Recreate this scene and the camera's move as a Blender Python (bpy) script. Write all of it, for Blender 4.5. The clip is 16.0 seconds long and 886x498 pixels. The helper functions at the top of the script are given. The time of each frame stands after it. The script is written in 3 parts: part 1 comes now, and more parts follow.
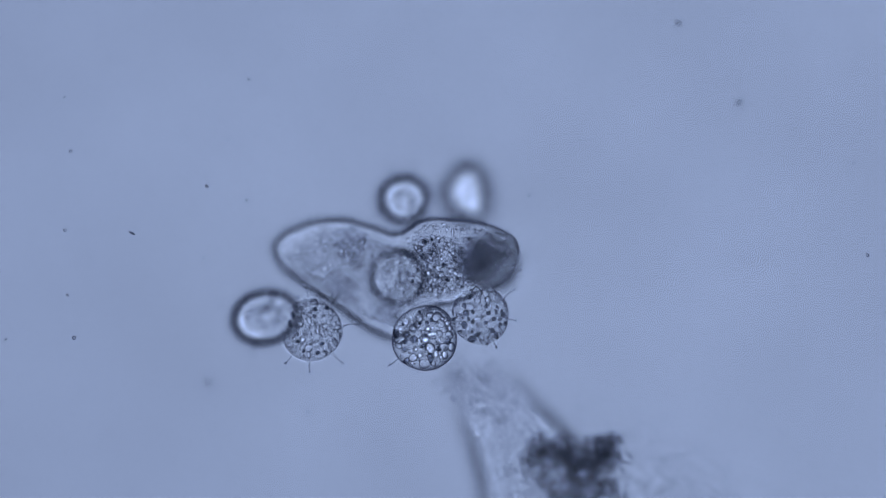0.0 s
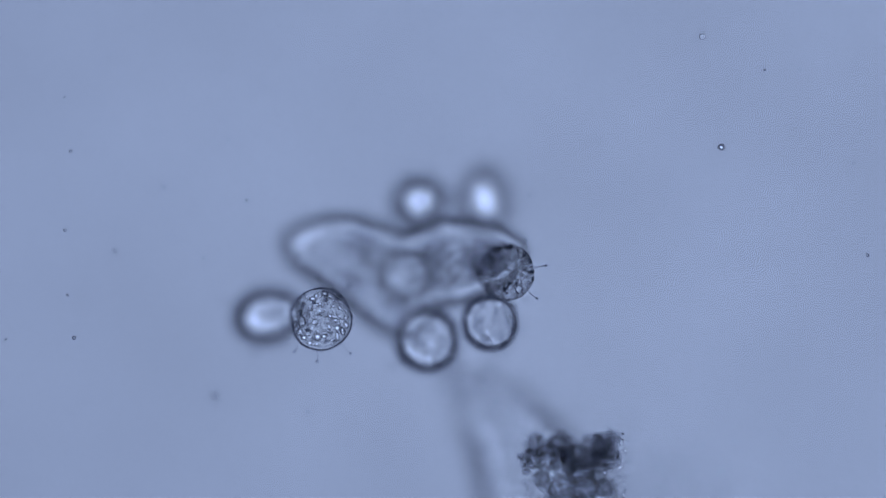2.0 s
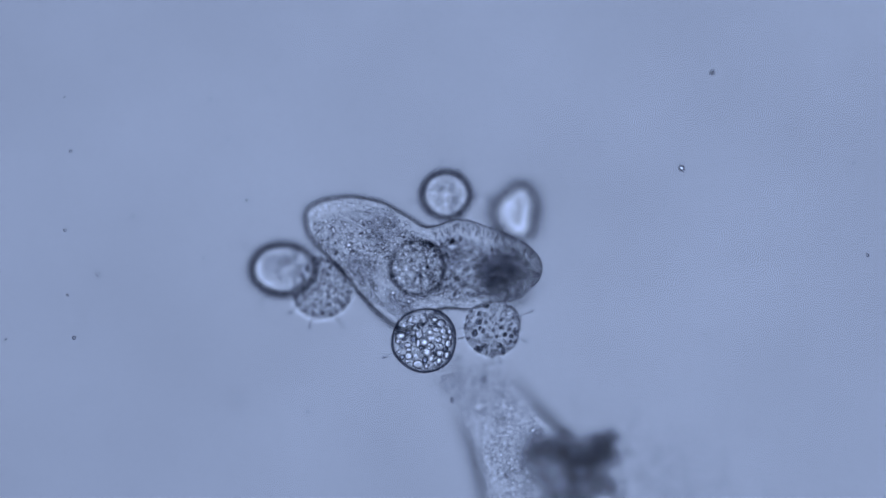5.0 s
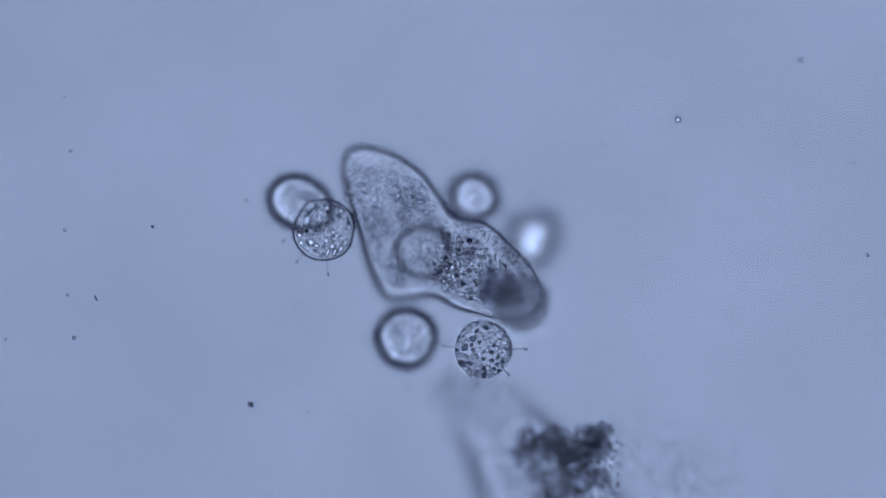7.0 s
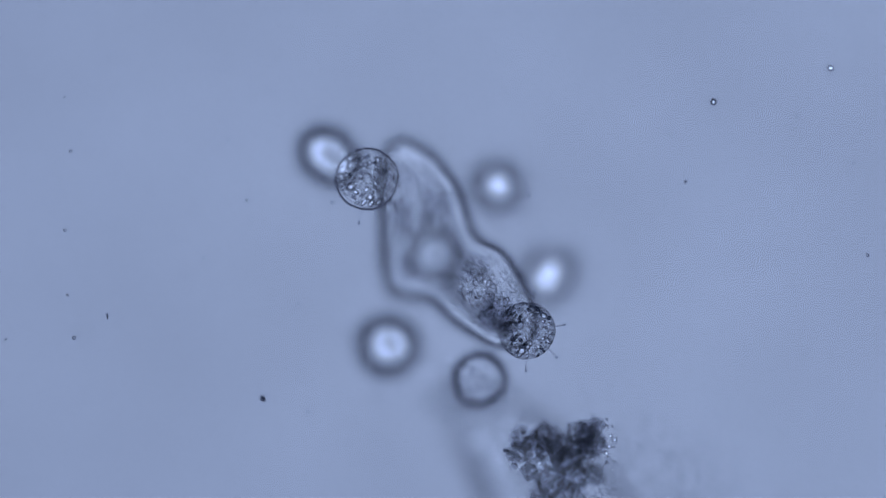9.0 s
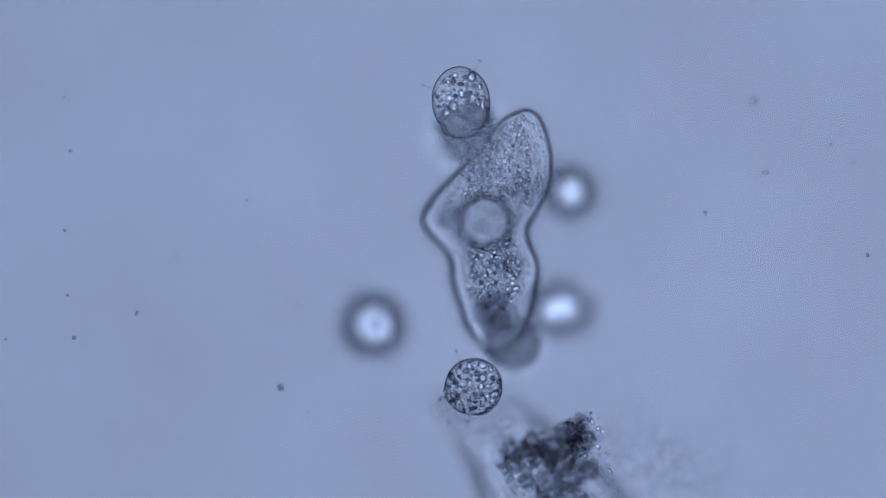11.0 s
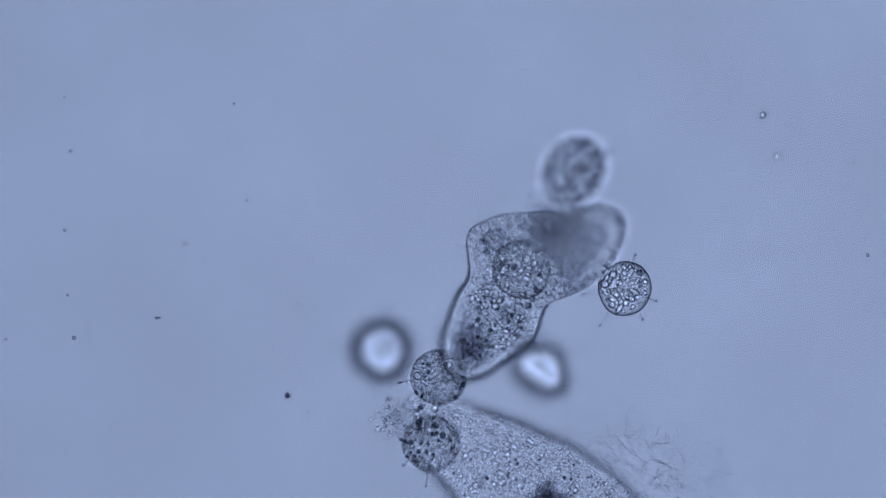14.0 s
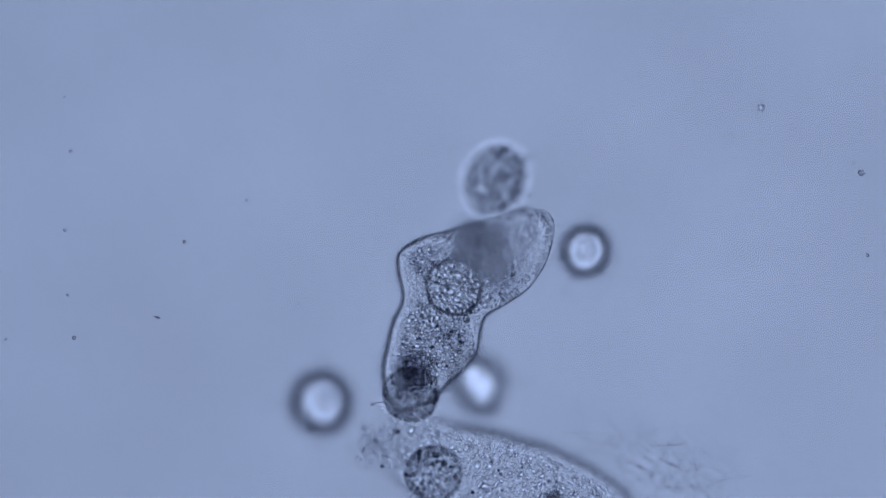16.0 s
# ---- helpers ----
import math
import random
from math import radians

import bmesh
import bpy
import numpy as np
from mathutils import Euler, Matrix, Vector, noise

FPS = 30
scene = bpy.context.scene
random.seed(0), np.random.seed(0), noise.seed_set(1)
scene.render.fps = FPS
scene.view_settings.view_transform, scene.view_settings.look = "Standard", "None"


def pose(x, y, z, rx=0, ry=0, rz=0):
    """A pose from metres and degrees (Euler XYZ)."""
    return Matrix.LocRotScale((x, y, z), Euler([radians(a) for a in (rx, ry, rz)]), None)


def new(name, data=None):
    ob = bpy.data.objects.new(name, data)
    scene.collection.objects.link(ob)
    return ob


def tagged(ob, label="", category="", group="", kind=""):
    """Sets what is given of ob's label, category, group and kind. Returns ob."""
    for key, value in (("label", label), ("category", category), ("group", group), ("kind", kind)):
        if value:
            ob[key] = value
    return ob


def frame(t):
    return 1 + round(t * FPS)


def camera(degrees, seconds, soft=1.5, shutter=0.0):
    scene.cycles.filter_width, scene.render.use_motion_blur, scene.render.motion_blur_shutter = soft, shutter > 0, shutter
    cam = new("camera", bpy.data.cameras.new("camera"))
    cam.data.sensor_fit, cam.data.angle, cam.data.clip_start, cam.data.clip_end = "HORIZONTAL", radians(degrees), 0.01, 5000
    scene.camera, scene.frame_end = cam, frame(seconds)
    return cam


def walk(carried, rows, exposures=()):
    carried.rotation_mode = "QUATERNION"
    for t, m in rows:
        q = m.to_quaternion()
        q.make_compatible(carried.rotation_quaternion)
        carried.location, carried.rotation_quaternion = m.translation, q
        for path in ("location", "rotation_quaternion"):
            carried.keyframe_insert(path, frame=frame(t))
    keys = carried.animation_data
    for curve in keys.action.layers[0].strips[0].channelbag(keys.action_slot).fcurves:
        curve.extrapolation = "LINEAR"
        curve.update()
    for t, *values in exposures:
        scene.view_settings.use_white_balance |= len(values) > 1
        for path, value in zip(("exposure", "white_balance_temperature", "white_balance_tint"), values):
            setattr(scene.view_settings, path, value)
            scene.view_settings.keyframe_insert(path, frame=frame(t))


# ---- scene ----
# A wet mount under a microscope, enlarged: 1 m here is about 0.35 mm on the slide.
# The field of view is 1.568 m by 0.882 m; z points up towards the objective.
HIGH = 30.0
DEPTH = 0.87  # heights in the water, over those in the rows


def px(x, y):
    """A place on the stage from its place in the field, in thousandths."""
    return (x - 784) / 1000, (441 - y) / 1000


# ---- camera: the objective, with its wide aperture; the focus knob raises and lowers it ----
FOCUS = ((0, .09), (.5, .115), (1, .125), (1.5, .11), (2, .155), (2.5, .115), (3, .06), (3.5, 0), (4, -.01), (4.6, .02), (5.6, .1), (6.5, .13), (7, .115),
         (7.5, .155), (8, .13), (8.5, .15), (9, .18), (9.6, .19), (10.6, .17), (11.3, .15), (11.5, .08), (12, .13), (12.5, .13), (13, .08), (13.5, .08), (14, .08),
         (14.5, .07), (15, .08), (15.5, .11), (16, .12))
cam = camera(math.degrees(2 * math.atan(0.784 / HIGH)), 16.0, soft=1.1)
scene.cycles.max_bounces = scene.cycles.transmission_bounces = scene.cycles.transparent_max_bounces = 24  # light passes many thin clear layers
cam.data.dof.use_dof = True
cam.data.dof.focus_distance = HIGH
cam.data.dof.aperture_fstop = 0.0395
walk(cam, [(t, pose(0, 0, HIGH + DEPTH * f)) for t, f in FOCUS])

# ---- light: the dim room, and the condenser lamp under the stage ----
world = bpy.data.worlds.new("dim room")
scene.world = world
world.use_nodes = True
world.node_tree.nodes["Background"].inputs[0].default_value = (0.026, 0.036, 0.08, 1)
LAMP_DEPTH, LAMP_SPREAD, LAMP_POWER = 16.0, 1.392, 6.05
LAMP_COLOUR = (0.258, 0.333, 0.535, 1)


# ---- materials ----
def fresh(name):
    m = bpy.data.materials.new(name)
    m.use_nodes = True
    m.node_tree.nodes.clear()
    return m, m.node_tree.nodes.new, m.node_tree.links.new


def math_node(N, L, op, a, b=None):
    n = N("ShaderNodeMath")
    n.operation = op
    for i, v in enumerate((a, b)):
        if v is None:
            continue
        if isinstance(v, (int, float)):
            n.inputs[i].default_value = v
        else:
            L(v, n.inputs[i])
    return n.outputs[0]


def lamp_material():
    """Frosted condenser lens: brightest on its axis, fading to the rim."""
    m, N, L = fresh("condenser_glow")
    tc = N("ShaderNodeTexCoord")
    ln = N("ShaderNodeVectorMath")
    ln.operation = "LENGTH"
    L(tc.outputs["Object"], ln.inputs[0])
    sq = math_node(N, L, "POWER", ln.outputs["Value"], 2.0)
    ex = math_node(N, L, "EXPONENT", math_node(N, L, "MULTIPLY", sq, -1 / (2 * LAMP_SPREAD ** 2)))
    e = N("ShaderNodeEmission")
    e.inputs[0].default_value = LAMP_COLOUR
    L(math_node(N, L, "MULTIPLY", ex, LAMP_POWER), e.inputs[1])
    L(e.outputs[0], N("ShaderNodeOutputMaterial").inputs[0])
    return m


def clear(name, ior, tint=(0.95, 0.955, 0.965), bumps=(), spots=0.0, spot_scale=60.0, thin=()):
    """Living jelly in water: refracts by its index over water's; bumps: (scale, height) of fine relief; spots: pigment."""
    m, N, L = fresh(name)
    g = N("ShaderNodeBsdfRefraction")
    g.inputs["IOR"].default_value = ior
    g.inputs["Roughness"].default_value = 0.0
    g.inputs["Color"].default_value = (*tint, 1)
    tc = N("ShaderNodeTexCoord")
    normal = None
    for scale, height in bumps:
        nz = N("ShaderNodeTexNoise")
        nz.inputs["Scale"].default_value = scale
        nz.inputs["Detail"].default_value = 2.0
        L(tc.outputs["Object"], nz.inputs["Vector"])
        b = N("ShaderNodeBump")
        b.inputs["Strength"].default_value = 1.0
        b.inputs["Distance"].default_value = height
        L(nz.outputs["Fac"], b.inputs["Height"])
        if normal:
            L(normal, b.inputs["Normal"])
        normal = b.outputs[0]
    if normal:
        L(normal, g.inputs["Normal"])
    if spots:
        nz = N("ShaderNodeTexNoise")
        nz.inputs["Scale"].default_value = spot_scale
        nz.inputs["Detail"].default_value = 4.0
        L(tc.outputs["Object"], nz.inputs["Vector"])
        r = N("ShaderNodeValToRGB")
        r.color_ramp.elements[0].position, r.color_ramp.elements[1].position = 0.38, 0.62
        r.color_ramp.elements[0].color = (*[c * (1 - spots) for c in tint], 1)
        r.color_ramp.elements[1].color = (*tint, 1)
        L(nz.outputs["Fac"], r.inputs["Fac"])
        L(r.outputs[0], g.inputs["Color"])
    if thin:
        # the wall thins out towards one end of the body: (y of the end, y of full strength)
        xyz, fade = N("ShaderNodeSeparateXYZ"), N("ShaderNodeMapRange")
        L(tc.outputs["Object"], xyz.inputs[0])
        for key, value in zip(("From Min", "From Max", "To Min", "To Max"), (*thin, 1 + (ior - 1) * 0.12, ior)):
            fade.inputs[key].default_value = value
        L(xyz.outputs["Y"], fade.inputs["Value"])
        L(fade.outputs[0], g.inputs["IOR"])
    L(g.outputs[0], N("ShaderNodeOutputMaterial").inputs[0])
    return m


def pigment(name, dark, light, scale, size=None, share=0.43, core=0.35):
    """Mottled brown-black matter of water's own index: it only swallows light, more in some grains than in others; size: half axes of a mass that thins out to its margin."""
    m, N, L = fresh(name)
    tc = N("ShaderNodeTexCoord")
    big, fine = N("ShaderNodeTexNoise"), N("ShaderNodeTexNoise")
    for n, k in ((big, scale), (fine, scale * 4)):
        n.inputs["Scale"].default_value = k
        n.inputs["Detail"].default_value = 3.0
        L(tc.outputs["Object"], n.inputs["Vector"])
    mix = math_node(N, L, "ADD", math_node(N, L, "MULTIPLY", big.outputs["Fac"], 0.6), math_node(N, L, "MULTIPLY", fine.outputs["Fac"], 0.4))
    r = N("ShaderNodeValToRGB")
    r.color_ramp.elements[0].position, r.color_ramp.elements[1].position = share, share + 0.11
    r.color_ramp.elements[0].color, r.color_ramp.elements[1].color = (*dark, 1), (*light, 1)
    L(mix, r.inputs["Fac"])
    t = N("ShaderNodeBsdfTransparent")
    L(r.outputs[0], t.inputs[0])
    if size:
        div, ln = N("ShaderNodeVectorMath"), N("ShaderNodeVectorMath")
        div.operation, ln.operation = "DIVIDE", "LENGTH"
        div.inputs[1].default_value = size
        L(tc.outputs["Object"], div.inputs[0])
        L(div.outputs[0], ln.inputs[0])
        edge = N("ShaderNodeMapRange")
        edge.interpolation_type = "SMOOTHSTEP"
        edge.inputs["From Min"].default_value, edge.inputs["From Max"].default_value = core, 1.15
        L(math_node(N, L, "ADD", ln.outputs["Value"], math_node(N, L, "MULTIPLY", math_node(N, L, "SUBTRACT", big.outputs["Fac"], 0.5), 0.9)), edge.inputs["Value"])
        thin = N("ShaderNodeMix")
        thin.data_type = "RGBA"
        for sock in thin.inputs:
            if sock.type == "RGBA" and sock.name == "A":
                L(r.outputs[0], sock)
            if sock.type == "RGBA" and sock.name == "B":
                sock.default_value = (0.995, 0.995, 0.996, 1)
        L(edge.outputs[0], thin.inputs[0])
        L([o for o in thin.outputs if o.type == "RGBA"][0], t.inputs[0])
    L(t.outputs[0], N("ShaderNodeOutputMaterial").inputs[0])
    return m


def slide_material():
    """Clean slide glass with a faint film of dried smears; the light's fall-off to the left is painted into its tint.
    """
    m, N, L = fresh("slide_glass")
    tc = N("ShaderNodeTexCoord")
    out = None
    for scale, low in ((3.0, 0.95), (14.0, 0.975)):
        nz = N("ShaderNodeTexNoise")
        nz.inputs["Scale"].default_value = scale
        nz.inputs["Detail"].default_value = 3.0
        L(tc.outputs["Object"], nz.inputs["Vector"])
        r = N("ShaderNodeMapRange")
        r.inputs["From Min"].default_value, r.inputs["From Max"].default_value = 0.35, 0.65
        r.inputs["To Min"].default_value, r.inputs["To Max"].default_value = low, 1.0
        L(nz.outputs["Fac"], r.inputs["Value"])
        out = r.outputs[0] if out is None else math_node(N, L, "MULTIPLY", out, r.outputs[0])
    # dims the tint towards the left: the field's uneven light, put into the colour
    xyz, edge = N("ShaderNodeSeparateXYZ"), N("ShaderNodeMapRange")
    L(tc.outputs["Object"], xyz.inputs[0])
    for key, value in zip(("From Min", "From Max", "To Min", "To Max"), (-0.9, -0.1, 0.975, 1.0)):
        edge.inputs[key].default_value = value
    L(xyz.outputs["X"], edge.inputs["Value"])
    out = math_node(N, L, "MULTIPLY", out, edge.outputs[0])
    c = N("ShaderNodeCombineColor")
    for i in range(3):
        L(out, c.inputs[i])
    t = N("ShaderNodeBsdfTransparent")
    L(c.outputs[0], t.inputs[0])
    gl = N("ShaderNodeBsdfGlossy")
    gl.inputs["Roughness"].default_value = 0.05
    mix = N("ShaderNodeMixShader")
    mix.inputs[0].default_value = 0.01
    L(t.outputs[0], mix.inputs[1])
    L(gl.outputs[0], mix.inputs[2])
    L(mix.outputs[0], N("ShaderNodeOutputMaterial").inputs[0])
    return m


CELL = clear("cell_membrane", 1.065, (0.998, 0.998, 0.998), ((35, 0.0004),))
GLOSSY = clear("taut_membrane", 1.082, (0.998, 0.998, 0.998), ((35, 0.0004),))
DUSKY = clear("dusky_membrane", 1.05, (0.994, 0.994, 0.995), ((35, 0.0005),), 0.04, 40)
FIRM = clear("firm_membrane", 1.073, (0.998, 0.998, 0.998), ((35, 0.0004),))
SMOKY = clear("smoky_membrane", 1.056, (0.95, 0.952, 0.958), ((35, 0.0005),), 0.1, 45)
BEAD = clear("fat_granule", 1.078, (0.998, 0.998, 0.998))
NUCLEUS = clear("nucleus_skin", 1.03, (0.998, 0.998, 0.998), ((90, 0.001),))
HUSK_GRAIN = clear("pale_granule", 1.085, (0.998, 0.998, 0.998))
STRONG = clear("dense_granule", 1.085, (0.996, 0.996, 0.997))
GRAIN = clear("fine_granule", 1.09, (0.998, 0.998, 0.998))
DARK = clear("dark_granule", 1.075, (0.56, 0.575, 0.62))
VACUOLE = clear("vacuole_wall", 0.975, (0.99, 0.99, 0.99))
ENDO = clear("grainy_endoplasm", 1.034, (0.992, 0.992, 0.994), ((75, 0.009), (200, 0.011)), 0.08, 140)
MILD = clear("clear_cytoplasm", 1.022, (0.998, 0.998, 0.998), ((60, 0.008), (150, 0.006)))
FOAM = clear("fine_cytoplasm", 1.034, (0.998, 0.998, 0.998), ((60, 0.008), (150, 0.006)))
ROD = clear("skin_rod", 1.09, (0.998, 0.998, 0.998))
KNOB = clear("tentacle_tip", 1.06, (0.8, 0.81, 0.84))
BODY = clear("ciliate_pellicle", 1.037, (0.998, 0.998, 0.998), ((60, 0.001), (180, 0.0013)), 0.03, 25)
HUSK = clear("husk_membrane", 1.022, (0.996, 0.996, 0.997), ((40, 0.002), (150, 0.002)), 0.03, 20, (-0.02, -0.13))
THIN = clear("vacuole_skin", 1.006, (0.985, 0.985, 0.985), ((90, 0.001),))
MASS = pigment("food_mass", (0.62, 0.63, 0.67), (0.89, 0.883, 0.9), 40, (0.045, 0.052, 0.05))
CORE = pigment("food_core", (0.42, 0.43, 0.47), (0.74, 0.745, 0.77), 55, (0.034, 0.04, 0.04))
PLASM = pigment("dark_plasm", (0.76, 0.765, 0.79), (0.965, 0.966, 0.97), 70, (0.04, 0.04, 0.03), 0.45, 0.3)
FLECK = pigment("dark_fleck", (0.6, 0.62, 0.67), (0.72, 0.735, 0.77), 30)
DEBRIS = pigment("dark_debris", (0.58, 0.585, 0.61), (0.9, 0.902, 0.91), 60, (0.03, 0.03, 0.03), 0.48, 0.6)
CHIP = clear("debris_chip", 1.075, (0.8, 0.805, 0.83))
CLOT = pigment("debris_grain", (0.83, 0.834, 0.845), (0.925, 0.927, 0.934), 90)
THREAD = clear("thread", 1.07, (0.95, 0.952, 0.96))
NEEDLE = clear("fine_thread", 1.065, (0.99, 0.99, 0.992))
DROPLET = clear("oil_droplet", 1.13, (0.9, 0.905, 0.92))
SPECK = clear("dust", 1.08, (0.45, 0.48, 0.55))
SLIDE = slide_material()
LAMP = lamp_material()

# ---- mesh helpers ----


def unit_ball(level):
    bm = bmesh.new()
    bmesh.ops.create_icosphere(bm, subdivisions=level, radius=1)
    bm.verts.ensure_lookup_table()
    v = np.array([p.co[:] for p in bm.verts])
    f = np.array([[q.index for q in p.verts] for p in bm.faces])
    bm.free()
    return v, f


BALL = {k: unit_ball(k) for k in (1, 2, 3, 5)}


def mesh_of(name, v, f, material):
    me = bpy.data.meshes.new(name)
    me.from_pydata([tuple(p) for p in v], [], [tuple(p) for p in f])
    me.polygons.foreach_set("use_smooth", [True] * len(me.polygons))
    me.materials.append(material)
    me.update()
    return me


def part(name, v, f, material, parent, label=""):
    ob = new(name, mesh_of(name, v, f, material))
    ob.parent = parent
    return tagged(ob, label)


def shared(name, me, parent, m, label=""):
    ob = new(name, me)
    ob.parent = parent
    ob.matrix_basis = m
    return tagged(ob, label)


def lumpy(v, amount, scale, seed):
    return np.array([p * (1 + amount * noise.noise(Vector(p * scale) + Vector((seed * 7.3, seed * 3.1, 0)))) for p in v])


def many(points, radii, level, rng, rough=0.0, stretch=0.0):
    """Vertices and faces of many small balls, each a little out of round."""
    bv, bf = BALL[level]
    vs, fs = [], []
    for i, (p, r) in enumerate(zip(points, radii)):
        squash = 1 + rng.uniform(-0.22, 0.22, 3) if rough else 1
        if stretch:
            squash = np.exp(rng.normal(0, stretch, 3))
        d = bv * r * squash
        if rough:
            d = d * (1 + rough * rng.uniform(-1, 1, (len(bv), 1)))
        vs.append(d + np.asarray(p))
        fs.append(bf + i * len(bv))
    return np.concatenate(vs), np.concatenate(fs)


def tube(points, radii, sides=6):
    """A thin tapered rod along points, closed at its ends."""
    pts = [Vector(p) for p in points]
    v, f = [], []
    for i, p in enumerate(pts):
        way = (pts[min(i + 1, len(pts) - 1)] - pts[max(i - 1, 0)]).normalized()
        a = way.orthogonal().normalized()
        b = way.cross(a)
        for k in range(sides):
            g = 2 * math.pi * k / sides
            v.append(p + (a * math.cos(g) + b * math.sin(g)) * radii[i])
    for i in range(len(pts) - 1):
        for k in range(sides):
            n = (k + 1) % sides
            f.append((i * sides + k, i * sides + n, (i + 1) * sides + n, (i + 1) * sides + k))
    f.append(tuple(range(sides))[::-1])
    f.append(tuple(range((len(pts) - 1) * sides, len(pts) * sides)))
    return [tuple(q) for q in v], f


def joined(pieces):
    v, f, n = [], [], 0
    for a, b in pieces:
        v += list(a)
        f += [tuple(i + n for i in q) for q in b]
        n += len(a)
    return v, f


def in_ball(rng, n, reach):
    d = rng.normal(size=(n, 3))
    d /= np.linalg.norm(d, axis=1)[:, None]
    return d * (rng.uniform(0.02, 1, (n, 1)) ** (1 / 3)) * reach


def apart(points, radii, gap=0.9, layers=1):
    """Keep those of the points whose balls do not crowd over one another, seen from above."""
    kept, cells, size = [], {}, float(np.max(radii)) * 2
    for i, (p, r) in enumerate(zip(points, radii)):
        cx, cy = int(p[0] // size), int(p[1] // size)
        near = [j for a in (-1, 0, 1) for b in (-1, 0, 1) for j in cells.get((cx + a, cy + b), ())]
        if sum((points[j][0] - p[0]) ** 2 + (points[j][1] - p[1]) ** 2 < (gap * (radii[j] + r)) ** 2 for j in near) < layers:
            kept.append(i)
            cells.setdefault((cx, cy), []).append(i)
    return np.asarray(points)[kept], np.asarray(radii)[kept]


# ---- the stage ----
def condenser_lamp():
    bm = bmesh.new()
    bmesh.ops.create_circle(bm, cap_ends=True, segments=96, radius=4.2)
    me = bpy.data.meshes.new("condenser_lamp")
    bm.to_mesh(me)
    bm.free()
    me.materials.append(LAMP)
    ob = new("backdrop", me)
    ob.location = (0.6, 0.28, -LAMP_DEPTH)
    tagged(ob, "pale blue glowing condenser lens under the slide", "lamp", kind="structure")


def glass_slide():
    bm = bmesh.new()
    bmesh.ops.create_cube(bm, size=1)
    bmesh.ops.scale(bm, vec=(3.4, 2.2, 0.12), verts=bm.verts)
    bmesh.ops.bevel(bm, geom=bm.edges[:], offset=0.015, segments=2, affect="EDGES")
    me = bpy.data.meshes.new("slide")
    bm.to_mesh(me)
    bm.free()
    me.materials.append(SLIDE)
    ob = new("ground", me)
    ob.location.z = -0.24 - 0.06
    tagged(ob, "clear glass microscope slide under a film of water", "glass slide", kind="structure")


# ---- the round hunters: cells with knobbed feeding tentacles ----
def hunter(label, shape, seed, spikes, beads=70, bead=(0.0036, 0.0066), darks=10, holes=5, skin=CELL, grain=BEAD, big=0.8, pack=0.72, reach=0.88, sink=0.0, inside=None, core=True, flat=1.0, lump=0.05, fine=1000):
    """A round cell; shape: half axes; spikes: (angle in degrees, tilt, length) of each tentacle."""
    rng = np.random.default_rng(seed)
    top = new("suctorian_cell")
    tagged(top, label, "single-celled animal", "suctorians feeding on the ciliate")
    axes = np.array(shape)
    v = lumpy(BALL[5][0], lump, 1.1, seed) * axes
    part("membrane", v, BALL[5][1], skin, top)
    q, r = apart(in_ball(rng, beads * 12, reach) * axes * np.array((1, 1, flat)) - np.array((0, 0, sink)), rng.uniform(*bead, beads * 12), pack)
    few = np.arange(len(q)) % max(2, round(len(q) / max(darks, 1))) == 1
    tagged(part("granules", *many(q[~few], r[~few], 2, rng, 0.06, 0.26), grain, top, "pale glassy granules crowded in the cell"), kind="stuff")
    tagged(part("dark_granules", *many(q[few], r[few] * big, 2, rng, 0.08, 0.22), DARK, top, "dark food granules"), kind="stuff")
    q, r = apart(in_ball(rng, fine, 0.9) * axes * np.array((1, 1, 0.55)) - np.array((0, 0, 0.004)), rng.uniform(0.0016, 0.0034, fine), 0.95)
    tagged(part("fine_granules", *many(q, r, 1, rng, 0.08, 0.25), BEAD, top, "fine pale granules between the large ones"), kind="stuff")
    if inside:
        part("cytoplasm", lumpy(BALL[5][0], 0.12, 1.8, seed + 3) * np.array((axes[0] * reach, axes[1] * reach, 0.009)) - np.array((0, 0, 0.014)), BALL[5][1], inside, top, "foamy grainy cytoplasm")
    if core:
        part("nucleus", lumpy(BALL[3][0], 0.1, 1.5, seed) * 0.013 * np.array((1, 1, 0.8)), BALL[3][1], NUCLEUS, top, "round pale nucleus")
    me = mesh_of("vacuole", BALL[3][0] * 0.009, BALL[3][1], VACUOLE)
    for q in in_ball(rng, holes, 0.6) * axes:
        s = rng.uniform(0.6, 1.25)
        shared("vacuole", me, top, Matrix.Translation(q) @ Matrix.Scale(s, 4))
    for ang, tilt, length in spikes:
        d = Vector((math.cos(radians(ang)) * math.cos(radians(tilt)), math.sin(radians(ang)) * math.cos(radians(tilt)), math.sin(radians(tilt))))
        r = 1 / math.sqrt(sum((d[i] / axes[i]) ** 2 for i in range(3)))
        bend = d.orthogonal().normalized() * length * 0.06
        pts = [d * r * 0.97, d * (r + length * 0.5) + bend, d * (r + length)]
        rod = part("tentacle", *tube(pts, (0.0021, 0.0015, 0.0012)), THREAD, top)
        tip = part("knob", BALL[2][0] * 0.003 * np.array((1, 1, 0.8)) + np.array(pts[-1]), BALL[2][1], KNOB, rod, "dark swollen tip")
    return top


